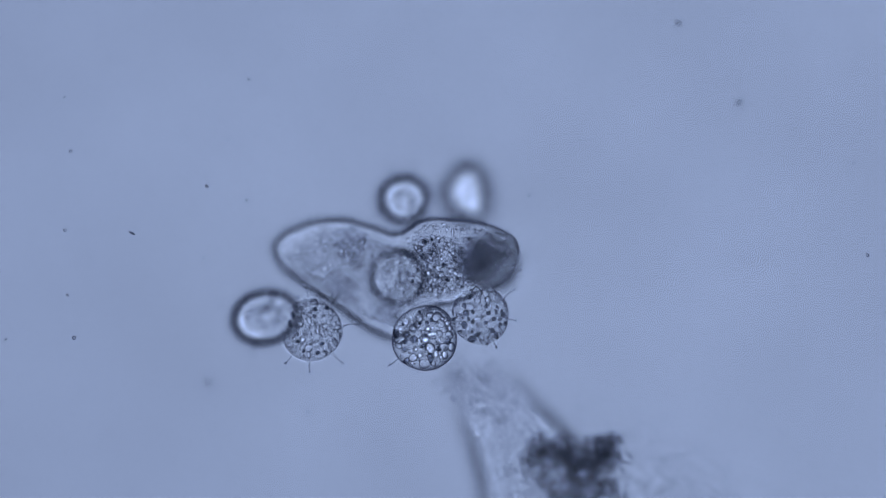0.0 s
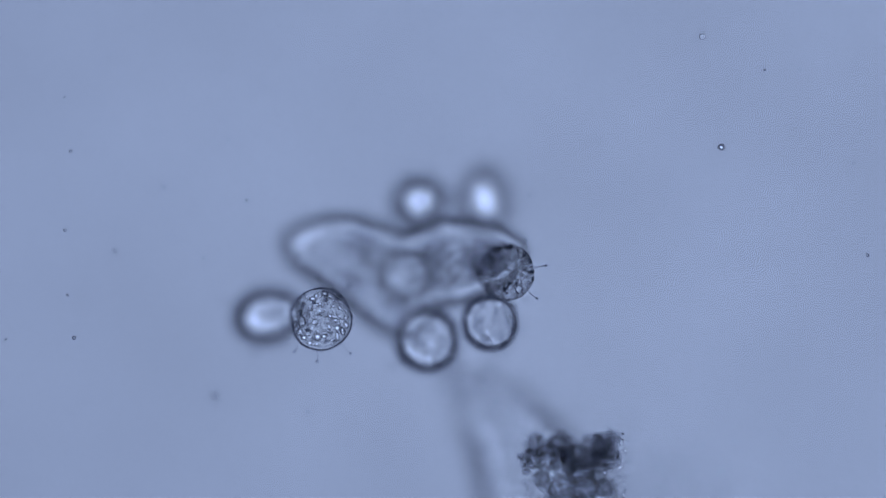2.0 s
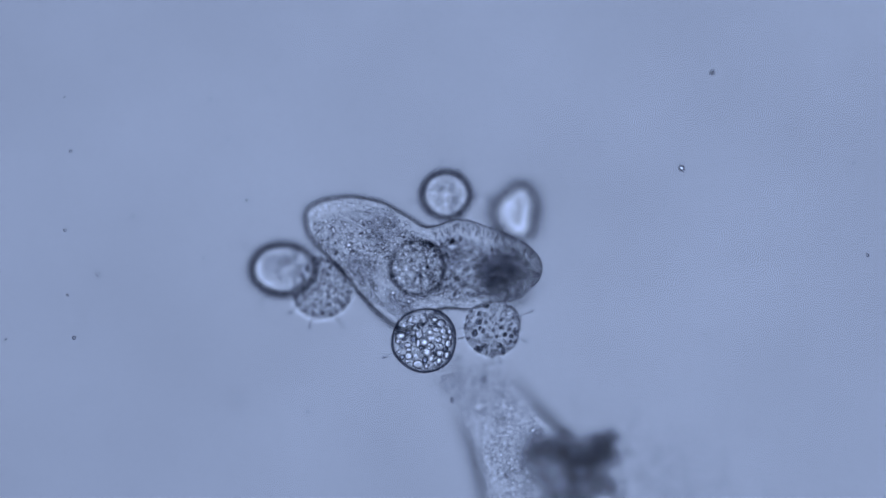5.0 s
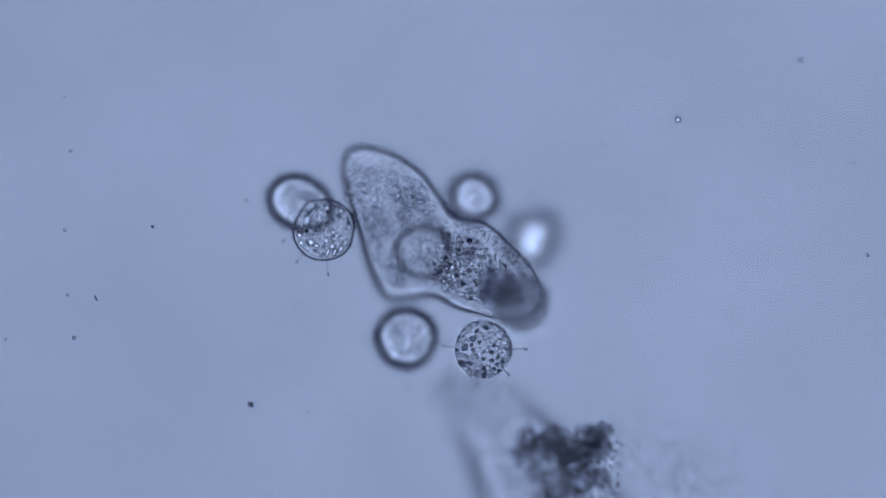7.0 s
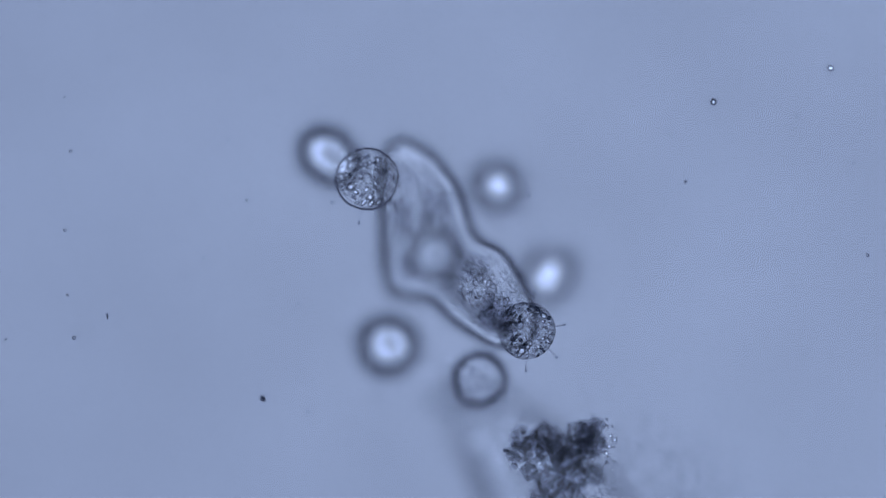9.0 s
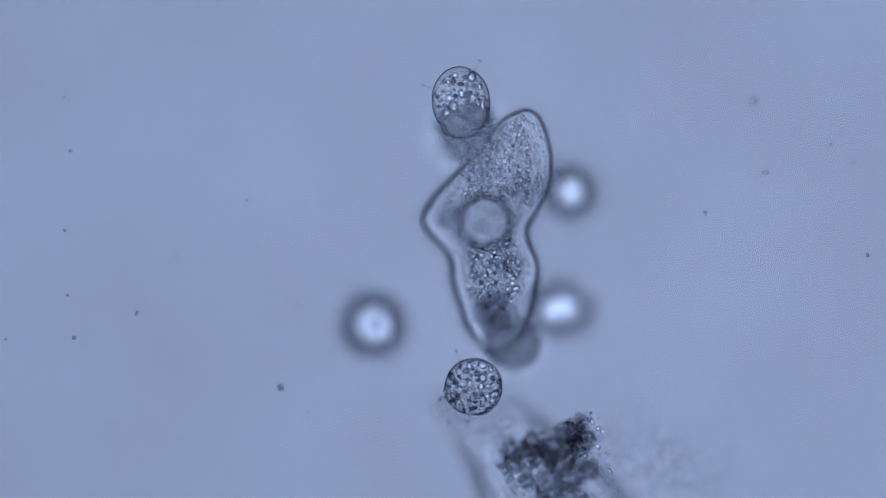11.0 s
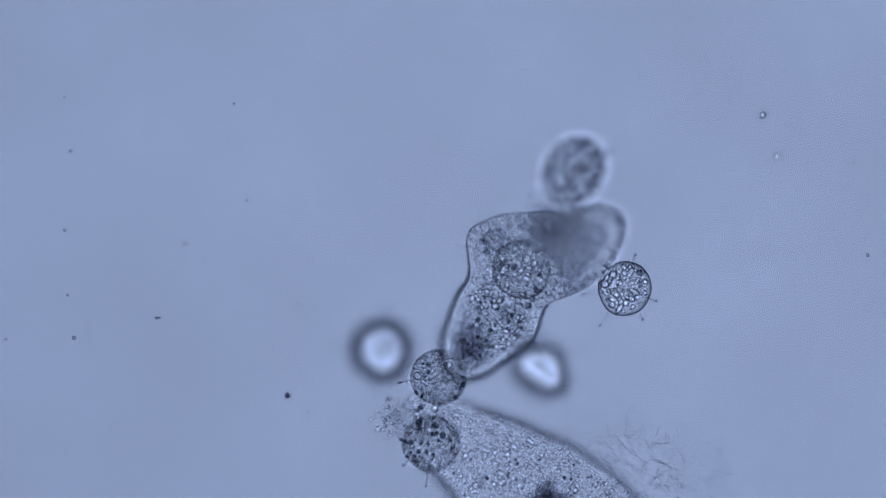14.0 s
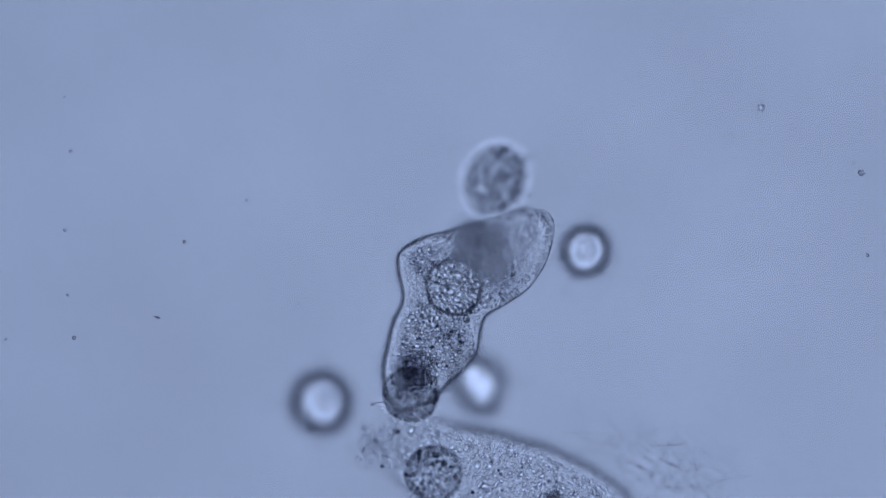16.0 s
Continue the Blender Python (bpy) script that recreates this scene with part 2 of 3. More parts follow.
# ---- the ciliate being eaten ----
# Half-outline by stations along its length: (y, left, right, half depth), from the tail to the broad head.
STATIONS = ((-0.227, -0.068, -0.05, 0.0072), (-0.221, -0.08, -0.033, 0.0264), (-0.205, -0.094, -0.011, 0.0456), (-0.18, -0.104, 0.012, 0.06), (-0.15, -0.108, 0.034, 0.0672),
            (-0.11, -0.106, 0.062, 0.0696), (-0.07, -0.096, 0.059, 0.0672), (-0.04, -0.086, 0.068, 0.0624), (-0.02, -0.087, 0.098, 0.06), (0, -0.096, 0.122, 0.06),
            (0.02, -0.104, 0.14, 0.0624), (0.05, -0.106, 0.156, 0.0648), (0.08, -0.072, 0.165, 0.0648), (0.11, 0.006, 0.17, 0.06), (0.135, 0.064, 0.165, 0.046),
            (0.149, 0.09, 0.156, 0.03), (0.156, 0.106, 0.144, 0.0096))


def station(y):
    k = np.array(STATIONS)
    return [float(np.interp(y, k[:, 0], k[:, i])) for i in (1, 2, 3)]


def loft(rows, sides=72, fine=4):
    """A closed skin through rounded cross-sections."""
    k = np.array(rows)
    n = (len(k) - 1) * fine + 1
    u = np.linspace(0, len(k) - 1, n)
    cols = [np.interp(u, np.arange(len(k)), k[:, i]) for i in range(4)]
    for _ in range(3):
        cols = [np.concatenate(([c[0]], (c[:-2] + 2 * c[1:-1] + c[2:]) / 4, [c[-1]])) for c in cols]
    v, f = [], []
    for y, a, b, h in zip(*cols):
        for j in range(sides):
            g = 2 * math.pi * j / sides
            c, s = math.cos(g), math.sin(g)
            w = (b - a) / 2
            rim = min(h, w)
            v.append(((a + b) / 2 + (w - rim) * c * (1.5 - 0.5 * c * c) + rim * c, y, h * s))
    for i in range(n - 1):
        for j in range(sides):
            q = (j + 1) % sides
            f.append((i * sides + j, i * sides + q, (i + 1) * sides + q, (i + 1) * sides + j))
    f.append(tuple(range(sides))[::-1])
    f.append(tuple(range((n - 1) * sides, n * sides)))
    v = [(x + 0.004 * noise.noise(Vector((x, y, z)) * 22), y + 0.003 * noise.noise(Vector((y, x, z)) * 30 + Vector((9, 0, 0))), z) for x, y, z in v]
    if rows[-1][0] > rows[0][0]:
        f = [q[::-1] for q in f]
    return v, f


def ciliate():
    rng = np.random.default_rng(5)
    top = new("ciliate")
    tagged(top, "grainy translucent boot-shaped ciliate, pinched at the waist", "single-celled animal")
    v, f = loft(STATIONS)
    part("pellicle", v, f, BODY, top)
    inner = [(y * 0.9 - 0.003, a + min(0.02, (b - a) * 0.3), b - min(0.02, (b - a) * 0.3), 0.003) for y, a, b, h in STATIONS[1:-1]]
    v, f = loft(inner)
    f = [q for q in f if math.hypot(sum(v[i][0] for i in q) / len(q), sum(v[i][1] for i in q) / len(q) + 0.006) > 0.05]  # open round the cell pressed into the waist
    part("endoplasm", [(x, y, z + 0.022 + 0.18 * max(0, y)) for x, y, z in v], f, ENDO, top, "densely grainy inner plasm")
    pts = []
    while len(pts) < 18000:
        y = rng.uniform(-0.21, 0.14)
        a, b, h = station(y)
        u = rng.uniform(-0.9, 0.9)
        w = rng.uniform(-0.2, 0.85) if y > -0.04 else rng.uniform(0.2, 0.95)
        if u * u + w * w < 0.96 and (math.hypot((a + b) / 2 + u * (b - a) / 2, y + 0.006) > 0.053 or rng.random() < 0.25):
            pts.append(((a + b) / 2 + u * max(0.004, (b - a) / 2 - 0.024), y, w * h + 0.2 * max(0, y)))
    every = np.array(pts)
    some = every[every[:, 1] < -0.035][::-1]
    pts, sizes = apart(every, rng.uniform(0.0022, 0.0048, len(pts)), 0.82)
    front = pts[:, 1] > -0.045
    grains = part("granules", *many(pts[front], sizes[front], 2, rng, 0.08, 0.25), GRAIN, top, "fine grey granules")
    tagged(grains, kind="stuff")
    picks = pts[pts[:, 1] > -0.1]
    picks = picks[rng.choice(len(picks), 150, replace=False)]
    tagged(part("dark_granules", *many(picks + np.array((0, 0, -0.01)), rng.uniform(0.0016, 0.003, 150), 1, rng, 0.1), FLECK, top, "dark food granules"), kind="stuff")
    # rods standing in the skin all round the outline
    k = np.array(STATIONS)
    ring = np.concatenate((k[:, [1, 0]], k[::-1][:, [2, 0]], k[:1, [1, 0]]))
    run = np.concatenate(([0], np.cumsum(np.linalg.norm(np.diff(ring, axis=0), axis=1))))
    rods = []
    for u in np.arange(0, run[-1], 0.0034):
        u += rng.uniform(-0.001, 0.001)
        p = np.array([np.interp(u, run, ring[:, i]) for i in (0, 1)])
        d = np.array([np.interp(u + 0.012, run, ring[:, i]) - np.interp(u - 0.012, run, ring[:, i]) for i in (0, 1)])
        d /= max(1e-6, np.linalg.norm(d))
        inward = np.array((d[1], -d[0]))
        near = rng.uniform(0.004, 0.012)
        a, b = p + inward * near, p + inward * (near + rng.uniform(0.006, 0.013)) + d * rng.uniform(-0.004, 0.004)
        z = rng.uniform(-0.016, 0.02)
        rods.append(tube([(*a, z), (*b, z + rng.uniform(-0.004, 0.006))], (0.0017, 0.0013), 6))
    tagged(part("cortical_rods", *joined(rods), ROD, top, "short rods packed in a fringe under the skin"), kind="stuff")
    spot = np.array((-0.047, -0.152, 0.012))
    mass = part("dark_inclusion", lumpy(BALL[5][0], 0.4, 1.7, 6) * np.array((0.045, 0.052, 0.03)), BALL[5][1], MASS, top, "dense dark food mass in the tail")
    core = part("dark_core", lumpy(BALL[5][0], 0.4, 2.1, 8) * np.array((0.032, 0.038, 0.018)), BALL[5][1], CORE, top, "blackish middle of the food mass")
    mass.location = core.location = spot
    tagged(part("coarse_granules", *many(*apart(some, rng.uniform(0.003, 0.0056, len(some)), 0.64), 2, rng, 0.06, 0.22), GRAIN, top, "coarse pale granules"), kind="stuff")
    some, r = apart(some[::-1], rng.uniform(0.0024, 0.0042, len(some)), 5.5)
    tagged(part("food_granules", *many(some, r, 2, rng, 0.08), DARK, top, "round dark food granules"), kind="stuff")
    me = mesh_of("plasm_patch", lumpy(BALL[3][0], 0.35, 2.0, 21) * np.array((0.038, 0.036, 0.014)), BALL[3][1], PLASM)
    for x, y, turn, s in ((0.092, 0.022, 20, 1), (-0.058, 0.042, 130, 0.85), (0.012, -0.086, 250, 0.9), (0.03, 0.088, 310, 0.9)):
        shared("plasm_patch", me, top, pose(x, y, 0.012, 0, 0, turn) @ Matrix.Scale(s, 4), "dusky mottled patch of dense plasm")
    me = mesh_of("food_vacuole", BALL[3][0] * 0.012, BALL[3][1], VACUOLE)
    for x, y in ((0.06, 0.03), (0.0, -0.09), (-0.05, -0.08), (-0.07, 0.03)):
        shared("food_vacuole", me, top, Matrix.Translation((x, y, rng.uniform(-0.02, 0.03))) @ Matrix.Scale(rng.uniform(0.6, 1.3), 4))
    me = mesh_of("large_vacuole", lumpy(BALL[3][0], 0.05, 1.3, 4) * np.array((0.045, 0.05, 0.03)), BALL[3][1], THIN)
    shared("large_vacuole", me, top, pose(0.085, 0.07, 0.0), "wide clear vacuole in the head")
    # cilia: short hairs round the outline
    for y in np.linspace(-0.2, 0.15, 22):
        a, b, h = station(y)
        for x, s in ((a, -1), (b, 1)):
            if rng.random() < 0.75:
                q = [(x - s * 0.003, y, 0), (x + s * rng.uniform(0.012, 0.022), y + rng.uniform(-0.008, 0.008), rng.uniform(-0.01, 0.01))]
                part("cilium", *tube(q, (0.0008, 0.0004), 5), THREAD, top)
    return top


# ---- the emptied husk with its dark debris ----
HUSK_ROWS = ((0, -0.03, 0.015, 0.003), (-0.008, -0.05, 0.032, 0.01), (-0.03, -0.06, 0.044, 0.022), (-0.06, -0.066, 0.057, 0.046), (-0.1, -0.07, 0.065, 0.0806), (-0.15, -0.075, 0.086, 0.091), (-0.2, -0.088, 0.105, 0.104), (-0.3, -0.11, 0.132, 0.1105), (-0.4, -0.125, 0.138, 0.104), (-0.48, -0.115, 0.115, 0.078), (-0.56, -0.085, 0.07, 0.0585), (-0.61, -0.04, 0.035, 0.026), (-0.62, -0.01, 0.01, 0.0065))


def husk():
    rng = np.random.default_rng(9)
    top = new("dead_ciliate")
    tagged(top, "pale emptied ciliate body with a torn front end", "single-celled animal")
    part("pellicle", *loft(HUSK_ROWS, 64), HUSK, top)
    inner = [(-0.085, -0.004, 0.004, 0.001), (-0.095, -0.025, 0.03, 0.003), (-0.115, -0.045, 0.05, 0.006)]
    inner += [(y, a * 0.8, b * 0.8, 0.008) for y, a, b, h in HUSK_ROWS[5:-2]]
    v, f = loft(inner, 64)
    part("plasm_remains", [(x, y, z + 0.085) for x, y, z in v], f, FOAM, top, "pale grainy remains of the plasm")
    k = np.array(HUSK_ROWS)
    pts = []
    while len(pts) < 9000:
        y = rng.uniform(-0.45, -0.01)
        a, b, h = [np.interp(-y, -k[:, 0], k[:, i]) for i in (1, 2, 3)]
        u, w = rng.uniform(-0.9, 0.9), rng.uniform(0.1, 0.92)
        if u * u + w * w < 0.92:
            pts.append(((a + b) / 2 + u * (b - a) / 2, y, w * h * 0.6 + 0.05))
    pts, sizes = apart(pts, rng.uniform(0.0016, 0.0038, len(pts)), 0.72)
    tagged(part("granules", *many(pts, sizes, 2, rng, 0.06, 0.42), HUSK_GRAIN, top, "scattered pale granules"), kind="stuff")
    picks = pts[rng.choice(len(pts), 60, replace=False)]
    tagged(part("dark_granules", *many(picks, rng.uniform(0.0016, 0.0036, 60), 1, rng, 0.1), DARK, top, "dark grains"), kind="stuff")
    me = mesh_of("vacuole", BALL[3][0] * 0.012, BALL[3][1], VACUOLE)
    for x, y, s in ((0.0, -0.11, 1.1), (-0.03, -0.2, 0.9), (0.05, -0.16, 0.7), (-0.04, -0.07, 0.6), (0.03, -0.06, 0.5)):
        shared("vacuole", me, top, Matrix.Translation((x, y, 0.01)) @ Matrix.Scale(s, 4))
    n = 130
    p = rng.normal(size=(n, 3)) * np.array((0.022, 0.018, 0.012)) + np.array((-0.046, -0.012, 0.075))
    tagged(part("spilled_granules", *many(p, rng.uniform(0.0015, 0.004, n), 1, rng, 0.1), BEAD, top, "loose granules spilling from the torn end"), kind="stuff")
    tagged(part("dark_spill", *many(p[::20] + rng.normal(0, 0.006, (len(p[::20]), 3)), rng.uniform(0.002, 0.0045, len(p[::20])), 2, rng, 0.1), DARK, top, "dark grains among the spill"), kind="stuff")
    return top


def debris():
    rng = np.random.default_rng(21)
    top = new("debris_clump")
    tagged(top, "dark ragged clump of debris lying on the dead ciliate", "debris")
    clot = mesh_of("clot", lumpy(BALL[5][0], 0.5, 1.6, 3) * 0.03 * np.array((1, 1, 0.45)), BALL[5][1], DEBRIS)
    knots = [(0.004, 0.008, 0.9), (0.016, -0.014, 1.0), (-0.074, 0.004, 0.7), (-0.062, 0.03, 0.8), (-0.04, 0.012, 1.0), (-0.02, 0.03, 0.9), (-0.012, -0.002, 1.0), (0.04, 0.028, 0.9), (0.055, 0.03, 0.8), (0.062, 0.012, 0.85), (0.046, 0.0, 0.8),
             (0.07, 0.044, 0.5), (-0.055, -0.03, 0.6), (-0.02, -0.05, 1.0), (0.02, -0.045, 1.0), (0.055, -0.045, 0.7), (0.01, -0.09, 1.2), (-0.04, -0.085, 0.9)]
    for i, (x, y, size) in enumerate(knots):
        turn = Matrix.Rotation(i * 2.4, 4, "Z") @ Matrix.Rotation(rng.uniform(-0.5, 0.5), 4, "X")
        shared("clot", clot, top, Matrix.Translation((x, y, rng.uniform(-0.005, 0.025))) @ turn @ Matrix.Scale(size, 4), "soft brown-black clot")
    heart = np.array([(x, y) for x, y, size in knots])
    pick = heart[rng.integers(0, len(heart), 300)]
    spread = np.stack([pick[:, 0] + rng.normal(0, 0.009, 300), pick[:, 1] + rng.normal(0, 0.007, 300), rng.uniform(-0.01, 0.035, 300)], 1)
    spread, r = apart(spread, rng.uniform(0.0012, 0.003, 300), 0.8)
    tagged(part("grit", *many(spread, r, 2, rng, 0.15, 0.12), CLOT, top, "fine dark grit"), kind="stuff")
    specks = np.stack([rng.uniform(-0.09, 0.1, 420), rng.uniform(-0.12, 0.045, 420), rng.uniform(0, 0.03, 420)], 1)
    tagged(part("specks", *many(*apart(specks, rng.uniform(0.0022, 0.0048, 420), 1.3), 2, rng, 0.1, 0.25), GRAIN, top, "glassy specks among the debris"), kind="stuff")
    n = 46
    pick = heart[rng.integers(0, 12, n)]
    places = np.stack([pick[:, 0] + rng.normal(0, 0.012, n), pick[:, 1] + rng.normal(0, 0.01, n), rng.uniform(0.005, 0.04, n)], 1)
    places[0] = (0.088, 0.05, 0.03)
    for q, size in zip(*apart(places, rng.uniform(0.0026, 0.0052, n), 1.0)):
        v = lumpy(BALL[3][0], 0.3, 1.2, rng.uniform(0, 50)) * size * rng.uniform(0.7, 1.3, 3)
        part("fragment", v + q, BALL[3][1], CHIP, top)
    return top


def needles():
    """Discharged threads lying in a loose tangle."""
    rng = np.random.default_rng(33)
    pieces = []
    for i in range(230):
        x, y = rng.normal(0, 0.08), rng.normal(0, 0.042)
        a = rng.uniform(0, math.pi) if i % 3 else rng.normal(2.6, 0.3)
        d = Vector((math.cos(a), math.sin(a), rng.uniform(-0.2, 0.2))) * rng.uniform(0.008, 0.036)
        c = Vector((x, y - 0.35 * x, rng.normal(0, 0.02)))
        pieces.append(tube([c - d, c + d.orthogonal() * 0.02, c + d], (0.0005, 0.0009, 0.0005), 5))
    v, f = joined(pieces)
    ob = new("thread_tangle", mesh_of("thread_tangle", v, f, NEEDLE))
    return tagged(ob, "loose tangle of fine pale discharged threads", "threads", kind="stuff")


def particle(size, seed, label, material, slim=0.85):
    v = lumpy(BALL[3][0], 0.2, 1.4, seed) * np.array((size, size * slim, size * min(slim, 0.8)))
    ob = new("water_particle", mesh_of("water_particle", v, BALL[3][1], material))
    return tagged(ob, label, "particle", "particles drifting in the water")


def fibre(length, bend, label):
    """A hair-thin pale thread, gently bowed."""
    pts = [(length * (u - 0.5), bend * (1 - (2 * u - 1) ** 2), 0.1 * bend * math.sin(5 * u)) for u in np.linspace(0, 1, 9)]
    v, f = tube(pts, [0.0005 + 0.0006 * math.sin(math.pi * u) for u in np.linspace(0, 1, 9)], 6)
    return tagged(new("fibre", mesh_of("fibre", v, f, THREAD)), label, "fibre", "fibres adrift in the water")


def dust_ring(size):
    v, f = [], []
    for i in range(16):
        g = 2 * math.pi * i / 16
        for j in range(6):
            k = 2 * math.pi * j / 6
            r = size + size * 0.28 * math.cos(k)
            v.append((r * math.cos(g), r * math.sin(g), size * 0.28 * math.sin(k)))
            f.append((i * 6 + j, (i + 1) % 16 * 6 + j, (i + 1) % 16 * 6 + (j + 1) % 6, i * 6 + (j + 1) % 6))
    ob = new("dust_speck", mesh_of("dust_speck", v, f, SPECK))
    return tagged(ob, "tiny dark eyepiece dust ring, set in the focal plane", "dust", "dust on the eyepiece")


condenser_lamp()
glass_slide()
ROUND = "round grainy suctorian cell with knobbed tentacles"
upper_cell = hunter(ROUND + ", beside the waist", (0.049, 0.047, 0.045), 1, ((100, 10, .014), (62, 0, .016), (-2, 0, .03), (195, 5, .014), (-50, -10, .03)), 44, (0.0036, 0.0075), darks=6, reach=0.8, skin=GLOSSY, big=0.6, flat=0.4, sink=0.01, fine=260)
side_cell = hunter("small kidney-shaped pale suctorian cell by the tail", (0.056, 0.046, 0.043), 2, ((60, 0, .03), (150, 10, .02)), 14, (0.004, 0.008), darks=2, reach=0.7, skin=GLOSSY, lump=0.2, fine=80)
oval_cell = hunter("large oval suctorian cell with vacuoles, near the head", (0.064, 0.052, 0.046), 3, ((150, 0, .02), (240, 5, .02), (20, 30, .02)), 44, (0.0046, 0.0088), darks=20, holes=5, reach=0.84, flat=0.5, big=0.6, sink=0.016, fine=300, skin=FIRM, inside=MILD)
high_cell = hunter(ROUND + ", overlapping the oval one", (0.055, 0.055, 0.05), 4, ((-5, 0, .03), (-60, 10, .026), (-105, 0, .02), (-140, 0, .02), (85, 0, .02), (40, 5, .02)), 46, (0.0038, 0.0068), darks=14, holes=2, big=0.75, pack=0.9, inside=MILD, core=False, fine=320, skin=DUSKY, flat=0.5, sink=0.006)
waist_cell = hunter("round pale suctorian cell pressed against the waist", (0.052, 0.052, 0.043), 5, ((200, 30, .01),), 60, (0.0042, 0.0075), darks=4, holes=0, skin=CELL, pack=0.72, sink=0.0, flat=0.5, core=False, fine=500)
lower_cell = hunter(ROUND + ", at the ciliate's toe", (0.0585, 0.0575, 0.052), 6, ((-62, 0, .032), (205, 10, .022), (20, 10, .02)), 60, (0.0045, 0.0085), darks=18, holes=1, big=0.75, reach=0.84, skin=GLOSSY, fine=220, pack=0.7, flat=0.4, sink=0.006)
tail_cell = hunter("round suctorian cell packed with dark-edged granules", (0.051, 0.051, 0.048), 7, ((-20, 0, .012), (-75, 0, .012), (25, 0, .025), (200, 0, .02)), 150, (0.005, 0.009), darks=26, holes=0, big=0.6, reach=0.88, pack=0.68, sink=0.006, flat=0.4, core=False, skin=FIRM, grain=STRONG)
top_cell = hunter("round dark-speckled suctorian cell on the tail", (0.051, 0.05, 0.048), 8, ((0, 0, .02), (-50, 0, .02), (50, 10, .018), (120, 0, .02)), 110, (0.0028, 0.0058), darks=26, holes=0, skin=SMOKY, big=0.85, pack=0.8, core=False, fine=600, flat=0.5, sink=0.006)
prey = ciliate()
shell = husk()
clump = debris()
tangle = needles()


# ---- small things in the water, and eyepiece dust held in the focal plane ----
FOLLOWED = [particle(s, i, l, m, w) for i, (s, l, m, w) in enumerate((
    (0.0065, "small dark round particle adrift in the water", DROPLET, 0.85), (0.006, "small dark particle adrift near the slide", SPECK, 0.85),
    (0.006, "dark rod-shaped bacterium adrift", DARK, 0.34), (0.0065, "clear refractive droplet adrift in the water", BEAD, 0.85)))]
MOTES = [particle(0.0022 + 0.0004 * (i % 4), 20 + i, "tiny pale mote adrift in the water", (BEAD, DARK)[i % 2]) for i in range(10)]
DUST = [(dust_ring(s), x, y) for s, x, y in ((.0025, 125, 268), (.0025, 115, 408), (.003, 131, 598), (.0025, 1535, 452), (.0022, 545, 729), (.0022, 1511, 289), (.0018, 10, 601), (.0018, 114, 172), (.0018, 360, 457),
                                             (.0018, 436, 355), (.0018, 404, 248), (.002, 119, 523), (.002, 528, 537), (.002, 936, 346), (.0016, 197, 95))]

FIBRES = [(fibre(n, b, l), rows) for n, b, l, rows in (
    (0.03, 0.006, "short bent pale thread adrift in the water", ((0, 862, -60, .1, 30), (9, 900, -30, .14, 40), (11.3, 925, 4, .12, 48), (12.5, 934, 22, .13, 50), (16, 948, 38, .12, 62))),
    # the next four threads stand in for scratches in the slide glass
    (0.09, 0.002, "long straight slide scratch, built as a thread close over it", ((0, 1338, 458, -.05, -4), (16, 1345, 452, -.05, -4))),
    (0.05, 0.003, "pale slide scratch, built as a hair-thin thread over it", ((0, 158, 694, -.05, -35), (16, 164, 688, -.05, -35))),
    (0.045, 0.002, "short pale slide scratch, built as a thread over it", ((0, 200, 778, -.04, -60), (16, 204, 772, -.04, -60))),
    (0.07, 0.002, "thin upright pale slide scratch, built as a thread over it", ((0, 155, 440, 0, 88), (4, 154, 560, -.03, 86), (9, 158, 580, 0, 86), (16, 160, 600, 0, 84))),
    (0.022, 0.002, "dark dash-shaped bacterium adrift in the water", ((0, 470, 150, .1, 10), (4, 478, 160, .02, 20), (9, 488, 166, .12, 5), (16, 497, 172, .1, 0))),
    (0.03, 0.003, "thin pale thread adrift beside the cells", ((0, 1040, 250, .06, 0), (7, 1070, 260, .08, 5), (12.5, 1085, 316, .12, 12), (16, 1100, 267, .11, -6))))]


def drift(thing, rows, turn=0.0):
    """Key a thing by rows of seconds, place in the field, height and turn clockwise."""
    walk(thing, [(t, pose(*px(x, y), DEPTH * z, 0, 0, turn - a)) for t, x, y, z, a in rows])


def sway(thing, rows):
    """The same for the long ciliate, whose head also rises, and whose waist side lifts, by some degrees."""
    out = []
    for t, x, y, z, a, rise, lean in rows:
        flat = pose(0, 0, 0, 0, 0, -a)
        head = (flat @ Vector((0, 1, 0))).normalized()
        lift = Matrix.Rotation(radians(rise), 4, head.cross(Vector((0, 0, 1))))
        out.append((t, Matrix.Translation((*px(x, y), DEPTH * z)) @ lift @ flat @ pose(0, 0, 0, 0, -lean, 0)))
    walk(thing, out)


